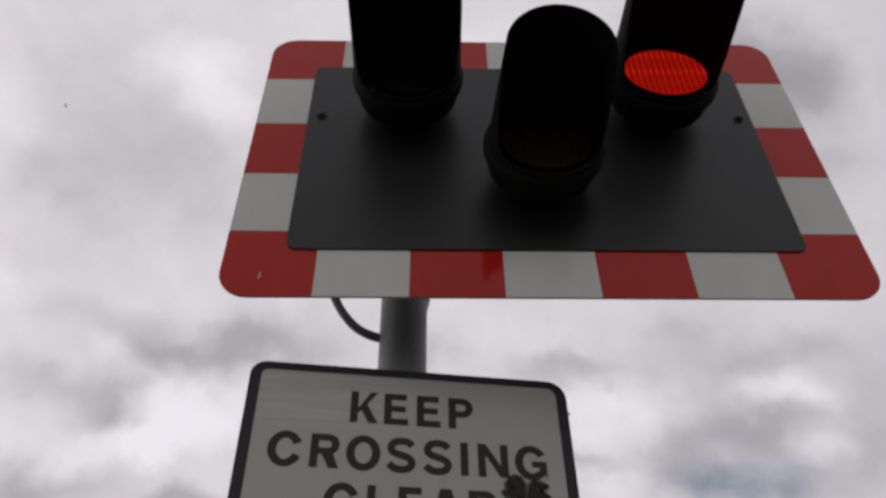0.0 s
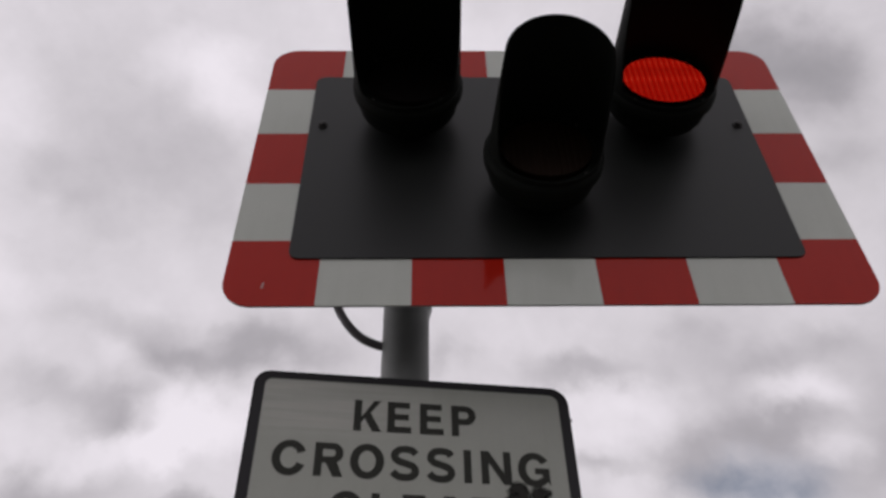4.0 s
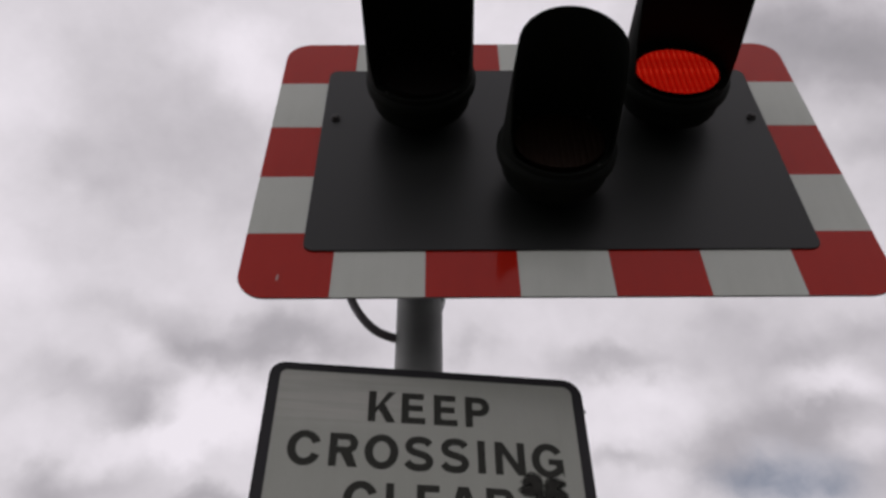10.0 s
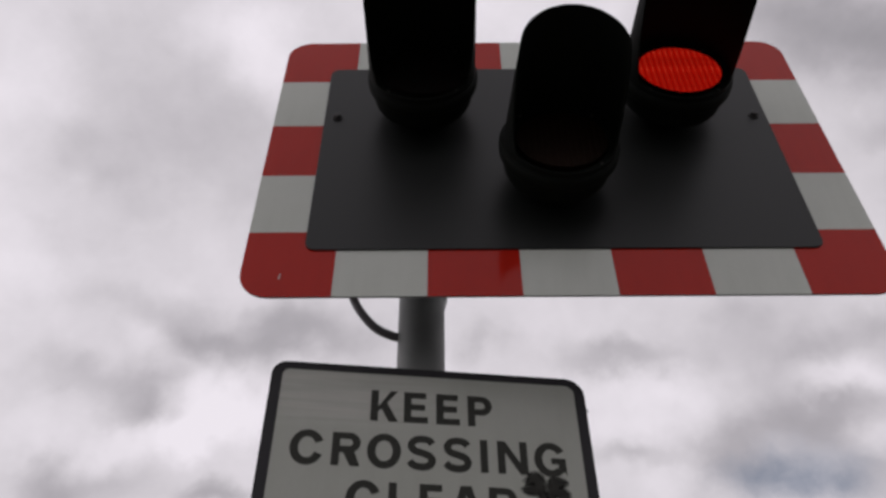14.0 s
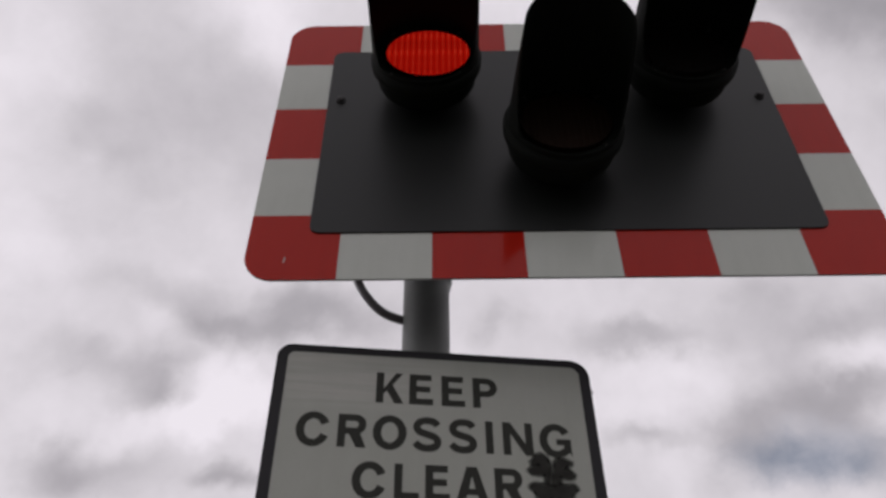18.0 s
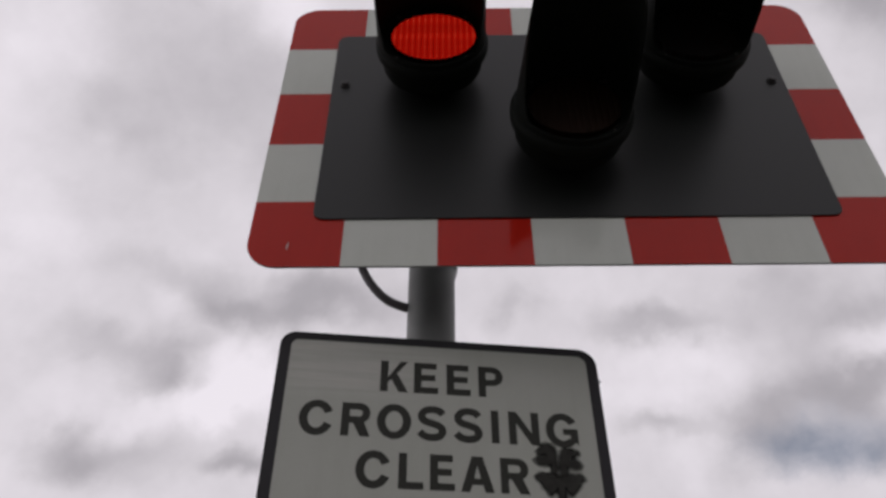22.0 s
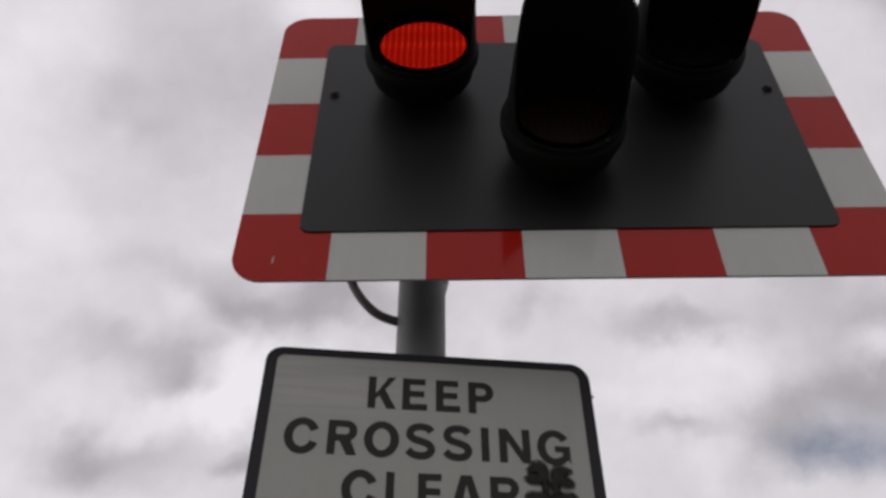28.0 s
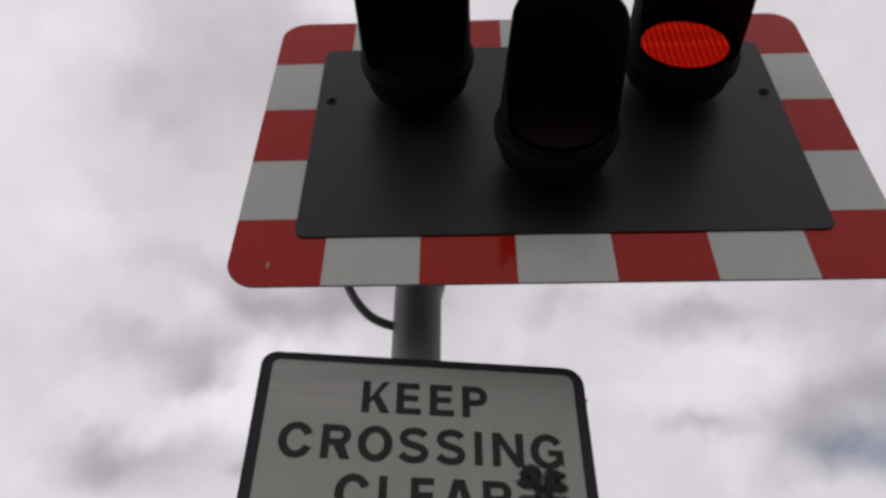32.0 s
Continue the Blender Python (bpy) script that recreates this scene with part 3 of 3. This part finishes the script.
def stroke(points, width):
    """Outline of a pen stroke of even width along a smooth line through the points."""
    line = []
    for k in range(len(points) - 1):
        p0, p1, p2, p3 = (Vector(points[min(max(k + d, 0), len(points) - 1)]) for d in (-1, 0, 1, 2))
        for i in range(6):
            t = i / 6
            line.append(0.5 * (2 * p1 + (p2 - p0) * t + (2 * p0 - 5 * p1 + 4 * p2 - p3) * t * t + (3 * p1 - p0 - 3 * p2 + p3) * t ** 3))
    line.append(Vector(points[-1]))
    sides = ([], [])
    for k, p in enumerate(line):
        way = (line[min(k + 1, len(line) - 1)] - line[max(k - 1, 0)]).normalized() * width / 2
        sides[0].append((p.x - way.y, p.y + way.x))
        sides[1].append((p.x + way.y, p.y - way.x))
    return sides[0] + sides[1][::-1]


def letter_outline(char, w):
    """Loops of a heavy, even capital, one unit high and about w wide."""
    s, bar, bow = 0.222, 0.197, 0.238
    if char == "I":
        return [[(0, 0), (0, 1), (w, 1), (w, 0)]]
    if char == "L":
        return [[(0, 0), (0, 1), (s, 1), (s, bar), (w, bar), (w, 0)]]
    if char == "E":
        return [[(0, 0), (0, 1), (w - 0.05, 1), (w - 0.05, 1 - bar), (s, 1 - bar), (s, 0.605), (w - 0.08, 0.605), (w - 0.08, 0.415), (s, 0.415), (s, bar), (w, bar), (w, 0)]]
    if char == "N":
        return [[(0, 0), (0, 1), (s * 1.05, 1), (w - s, 0.35), (w - s, 1), (w, 1), (w, 0), (w - s * 1.05, 0), (s, 0.65), (s, 0)]]
    if char == "K":
        k = w / 0.806
        return [[(0, 0), (0, 1), (s, 1), (s, 0.46), (0.575 * k, 1), (0.785 * k, 1), (0.48 * k, 0.6), (w, 0), (0.545 * k, 0), (0.315 * k, 0.405), (s, 0.29), (s, 0)]]
    if char == "A":
        k = w / 0.91
        return [[(0, 0), (0.305 * k, 1), (0.605 * k, 1), (w, 0), (0.665 * k, 0), (0.6 * k, 0.2), (0.31 * k, 0.2), (0.245 * k, 0)],
                [(0.365 * k, 0.375), (0.545 * k, 0.375), (0.455 * k, 0.745)]]
    if char == "P":
        r = 0.315
        return [[(0, 0), (0, 1)] + arc(w - r, 1 - r, r, r, 90, -90) + [(s, 1 - 2 * r), (s, 0)],
                [(s, 1 - 2 * r + bar)] + arc(w - r - 0.01, 1 - r, r - bow + 0.03, r - bar, -90, 90, 12) + [(s, 1 - bar)]]
    if char == "R":
        r = 0.305
        return [[(0, 0), (0, 1)] + arc(w - r - 0.01, 1 - r, r, r, 90, -62) + [(w, 0), (w - 0.27, 0), (w - 0.48, 0.39), (s, 0.39), (s, 0)],
                [(s, 1 - 2 * r + bar)] + arc(w - r - 0.02, 1 - r, r - bow + 0.03, r - bar, -90, 90, 12) + [(s, 1 - bar)]]
    if char == "O":
        return [arc(w / 2, 0.5, w / 2, 0.53, 0, 360, 48)[:-1], arc(w / 2, 0.5, w / 2 - bow, 0.53 - 0.212, 0, 360, 40)[:-1]]
    if char == "C":
        a = w / 1.93
        return [arc(a, 0.5, a, 0.53, 24, 336, 44) + arc(a, 0.5, a - bow, 0.53 - 0.212, 336, 24, 40)]
    if char == "G":
        a = w / 1.9
        return [arc(a, 0.5, a, 0.53, 33, 320, 42) + [(w, 0.02), (w, 0.55), (a + 0.01, 0.55), (a + 0.01, 0.37), (w - s, 0.37), (w - s, 0.24)]
                + arc(a, 0.5, a - bow, 0.53 - 0.212, 312, 33, 38)]
    x, pts = w - 0.21, ((0.985, 0.835), (0.83, 0.955), (0.52, 1.0), (0.2, 0.945), (0.035, 0.765), (0.16, 0.59), (0.5, 0.5), (0.84, 0.405), (0.985, 0.235), (0.84, 0.055), (0.5, 0.0), (0.17, 0.05), (-0.035, 0.185))
    return [stroke([(0.105 + px * x, 0.075 + py * 0.85) for px, py in pts], 0.212)]


def letter_mesh(char, width, height):
    """The letter as a thin cut film, standing in x, z."""
    flat = bpy.data.curves.new("letter", "CURVE")
    flat.dimensions, flat.fill_mode = "2D", "BOTH"
    for loop in letter_outline(char, width / height):
        line = flat.splines.new("POLY")
        line.points.add(len(loop) - 1)
        for point, (x, y) in zip(line.points, loop):
            point.co = (x * height, y * height, 0, 1)
        line.use_cyclic_u = True
    ob = bpy.data.objects.new("letter", flat)
    data = bpy.data.meshes.new_from_object(ob)
    bpy.data.objects.remove(ob)
    bm = bmesh.new()
    bm.from_mesh(data)
    bpy.data.meshes.remove(data)
    bmesh.ops.remove_doubles(bm, verts=bm.verts, dist=1e-6)
    bmesh.ops.transform(bm, matrix=Matrix.Rotation(radians(90), 4, "X"), verts=bm.verts)
    top = list(bm.faces)
    made = bmesh.ops.extrude_face_region(bm, geom=top)
    bmesh.ops.translate(bm, verts=[v for v in made["geom"] if isinstance(v, bmesh.types.BMVert)], vec=(0, -0.0006, 0))
    return bm


def make_word_sign():
    root = tagged(new("word_sign"), "white rectangular sign with black border reading KEEP CROSSING CLEAR, spray-painted", "sign")
    root.matrix_basis = pose(POST_X, SIGN_Y, 2.3, 0, -0.22, SIGN_TURN) @ pose(0, 0, -2.3)
    w, h = SIGN_RIGHT - SIGN_LEFT, SIGN_HIGH - SIGN_LOW
    cx, cz = (SIGN_LEFT + SIGN_RIGHT) / 2, (SIGN_LOW + SIGN_HIGH) / 2
    part("plate", slab(round_rect(w, h, (0.034, 0.034, 0.038, 0.03)), 0.0, 0.003), M_ALLOY, root, "aluminium sign plate", at=pose(cx, 0, cz))
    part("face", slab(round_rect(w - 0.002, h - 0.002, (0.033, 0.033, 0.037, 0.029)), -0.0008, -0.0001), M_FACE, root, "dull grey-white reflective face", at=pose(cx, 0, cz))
    edge = frame_plate(round_rect(w, h, (0.034, 0.034, 0.038, 0.03)), round_rect(w - 0.043, h - 0.033, (0.018, 0.018, 0.019, 0.014)), -0.0015, -0.0009)
    part("border", edge, M_BORDER, root, "black border", at=pose(cx, 0, cz))
    for char, left, right, row in LETTERS:
        part("letter", letter_mesh(char, right - left, CAP), M_LETTER, root, "black capital letter " + char, at=pose(left, -0.0009, BASELINES[row]))
    make_spray(root)
    for z in (2.36, 2.15):
        bm = slab(round_rect(0.5, 0.03, (0.003,) * 4, 2), 0.0032, 0.012)
        part("rear_rail", bm, M_ALLOY, root, at=pose(cx, 0, z))
    # small pale speck standing out from the right edge
    speck = slab(round_rect(0.005, 0.007, (0.002,) * 4, 3), -0.002, 0.003, 0.001)
    part("edge_speck", speck, M_ALLOY, root, at=pose(SIGN_RIGHT + 0.001, 0, 2.364))


def make_spray(root):
    """A sprayed black mark: overlapping soft-edged lobes and a stem, with flecks round it."""
    rng = random.Random(5)
    lobes = [(0.2195, 2.2170, 0.0150, 0.0105, -12), (0.2080, 2.2115, 0.0090, 0.0050, 12), (0.2120, 2.1955, 0.0175, 0.0098, 4), (0.2255, 2.2030, 0.0100, 0.0170, 12),
             (0.2580, 2.2085, 0.0125, 0.0120, 4), (0.2700, 2.2120, 0.0110, 0.0060, -6), (0.2665, 2.1900, 0.0165, 0.0092, -10), (0.2510, 2.1930, 0.0075, 0.0160, -12),
             (0.2290, 2.1810, 0.0060, 0.0110, 10), (0.2500, 2.1790, 0.0065, 0.0110, -10),
             (0.2115, 2.1600, 0.0190, 0.0092, -14), (0.2160, 2.1480, 0.0150, 0.0080, -38), (0.2250, 2.1560, 0.0110, 0.0130, 0), (0.2168, 2.1385, 0.0045, 0.0085, 18),
             (0.2660, 2.1610, 0.0190, 0.0098, 14), (0.2640, 2.1480, 0.0150, 0.0085, 40), (0.2530, 2.1570, 0.0100, 0.0130, 0), (0.2610, 2.1385, 0.0045, 0.0085, -18),
             (0.2385, 2.1450, 0.0065, 0.0220, 0), (0.2385, 2.1230, 0.0070, 0.0140, 0)]
    bm = bmesh.new()
    y = -0.0018

    def film(cx, cz, a, b, turn, steps, depth):
        ca, sa = math.cos(radians(turn)), math.sin(radians(turn))
        ring = []
        for i in range(steps):
            t = 2 * math.pi * i / steps
            k = 1 + (0.16 * noise.noise(Vector((cx * 90 + 2 * math.cos(t), cz * 90 + 2 * math.sin(t), 3.3))) if steps > 8 else 0)
            px, pz = a * k * math.cos(t), b * k * math.sin(t)
            ring.append(bm.verts.new((cx + px * ca - pz * sa, depth, cz + px * sa + pz * ca)))
        bm.faces.new(ring)

    lobes = [(cx - (0.003 if cx > 0.245 else 0), cz - 0.0025, a, b, turn) for cx, cz, a, b, turn in lobes]
    for i, (cx, cz, a, b, turn) in enumerate(lobes):
        film(cx, cz, a - 0.0012, b - 0.0012, turn, 36, y - 0.00001 * i)
    for i in range(420):
        cx, cz, a, b, turn = rng.choice(lobes)
        t, d = rng.uniform(0, 2 * math.pi), rng.uniform(0.95, 1.3)
        s = rng.uniform(0.0003, 0.0011)
        film(cx + a * d * math.cos(t), cz + b * d * math.sin(t), s, s, 0, 6, y - 0.00025 - 0.000001 * i)
    ob = part("spray_mark", bm, M_SPRAY, root, "smudged black spray-paint mark")
    bm = bmesh.new()
    for i, (cx, cz, a, b, turn) in enumerate(lobes):
        for k in (0, 1, 2, 3):
            film(cx, cz, a + 0.0006 + 0.0014 * k, b + 0.0006 + 0.0014 * k, turn, 36, y + 0.0007 - 0.00001 * (4 * i - k))
    tagged(part("overspray", bm, M_MIST, root), "thin black paint mist", kind="stuff")
    for f in ob.data.polygons:
        f.use_smooth = False


def make_insect(label, shell, size):
    """A fly: head, chest and tail as one body, two clear-edged wings."""
    root = tagged(new("flying_insect"), label, "insect", "flies in the air")
    bm = bmesh.new()
    for x, r, long in ((0.0, 0.36, 0.5), (0.62, 0.26, 0.28), (-0.75, 0.32, 0.62)):
        made = bmesh.ops.create_icosphere(bm, subdivisions=2, radius=1.0)
        bmesh.ops.transform(bm, matrix=Matrix.Translation((x * size, 0, 0)) @ Matrix.Diagonal((long * size, r * size, r * size, 1)), verts=made["verts"])
    part("body", bm, shell, root, smooth=True)
    for side in (-1, 1):
        bm = bmesh.new()
        for z in (0.34, 0.37):
            bm.faces.new([bm.verts.new((size * (0.85 * math.cos(a * math.pi / 6) - 0.6), side * size * (0.55 + 0.32 * math.sin(a * math.pi / 6)), size * z)) for a in range(12)])
        part("wing", bm, shell, root)
    return root


make_ground()
clouds = make_clouds()
lens_ribs = make_signal()
make_post()
make_cable()
make_word_sign()
pale_fly = make_insect("tiny grey insect flying in mid-air", M_INSECT, 0.0021)
dark_fly = make_insect("small black fly crossing in mid-air", M_FLY, 0.0026)


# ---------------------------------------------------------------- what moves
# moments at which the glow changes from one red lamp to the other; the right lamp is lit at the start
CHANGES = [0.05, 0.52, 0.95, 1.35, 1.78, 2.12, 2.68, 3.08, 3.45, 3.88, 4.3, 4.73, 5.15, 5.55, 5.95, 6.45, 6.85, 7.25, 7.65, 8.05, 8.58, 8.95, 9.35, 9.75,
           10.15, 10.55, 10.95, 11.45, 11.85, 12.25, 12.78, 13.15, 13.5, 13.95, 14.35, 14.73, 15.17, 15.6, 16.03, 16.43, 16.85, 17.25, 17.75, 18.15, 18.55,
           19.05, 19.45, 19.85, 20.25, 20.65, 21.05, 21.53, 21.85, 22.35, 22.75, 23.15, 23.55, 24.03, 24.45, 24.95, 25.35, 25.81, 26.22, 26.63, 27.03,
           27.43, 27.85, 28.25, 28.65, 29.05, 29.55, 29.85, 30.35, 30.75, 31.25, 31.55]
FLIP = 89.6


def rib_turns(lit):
    """Times and turns of a lens rib: 0 shows the glowing face, FLIP a dark flank; it flips within one thirtieth of a
    second. The added turn stands in for switching the lamp.
    """
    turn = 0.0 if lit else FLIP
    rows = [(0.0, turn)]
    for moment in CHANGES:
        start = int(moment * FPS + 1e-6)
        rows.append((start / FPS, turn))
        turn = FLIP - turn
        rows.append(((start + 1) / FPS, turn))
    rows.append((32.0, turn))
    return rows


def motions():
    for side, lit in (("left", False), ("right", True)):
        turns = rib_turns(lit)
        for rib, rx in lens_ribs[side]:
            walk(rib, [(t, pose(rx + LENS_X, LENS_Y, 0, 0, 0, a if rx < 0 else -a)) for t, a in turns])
    drift = (5.74, -5.81, -1.26)
    walk(clouds, [(t, pose(*(d * (t - 13) for d in drift[:2]), CLOUD_BASE + drift[2] * (t - 13))) for t in (0.0, 8.0, 16.0, 24.0, 32.0)])
    walk(pale_fly, [(0.0, pose(-0.717, -0.51, 2.418, 0, 20, 40)), (0.1, pose(-0.781, -0.485, 2.353, 0, 25, 40)), (0.4, pose(-1.0, -0.42, 2.15, 0, 20, 40)),
                  (3.0, pose(-4.0, 1.5, 2.4, 0, 0, 30)), (32.0, pose(-30.0, 12.0, 3.0, 0, 0, 20))])
    walk(dark_fly, [(0.0, pose(-2.2, -0.7, 2.6, 0, 0, 10)), (14.2, pose(-1.35, -0.96, 2.12, 0, 20, 10)), (14.4, pose(-0.78, -0.86, 2.05, 0, 30, 12)), (14.5, pose(-0.394, -0.678, 1.954, 0, 35, 15)),
                    (14.6, pose(-0.3, -0.6, 1.79, 0, 60, 15)), (14.8, pose(-0.4, -0.9, 1.2, 0, 80, 20)), (32.0, pose(-2.0, -3.0, 0.9, 0, 0, 40))])


motions()
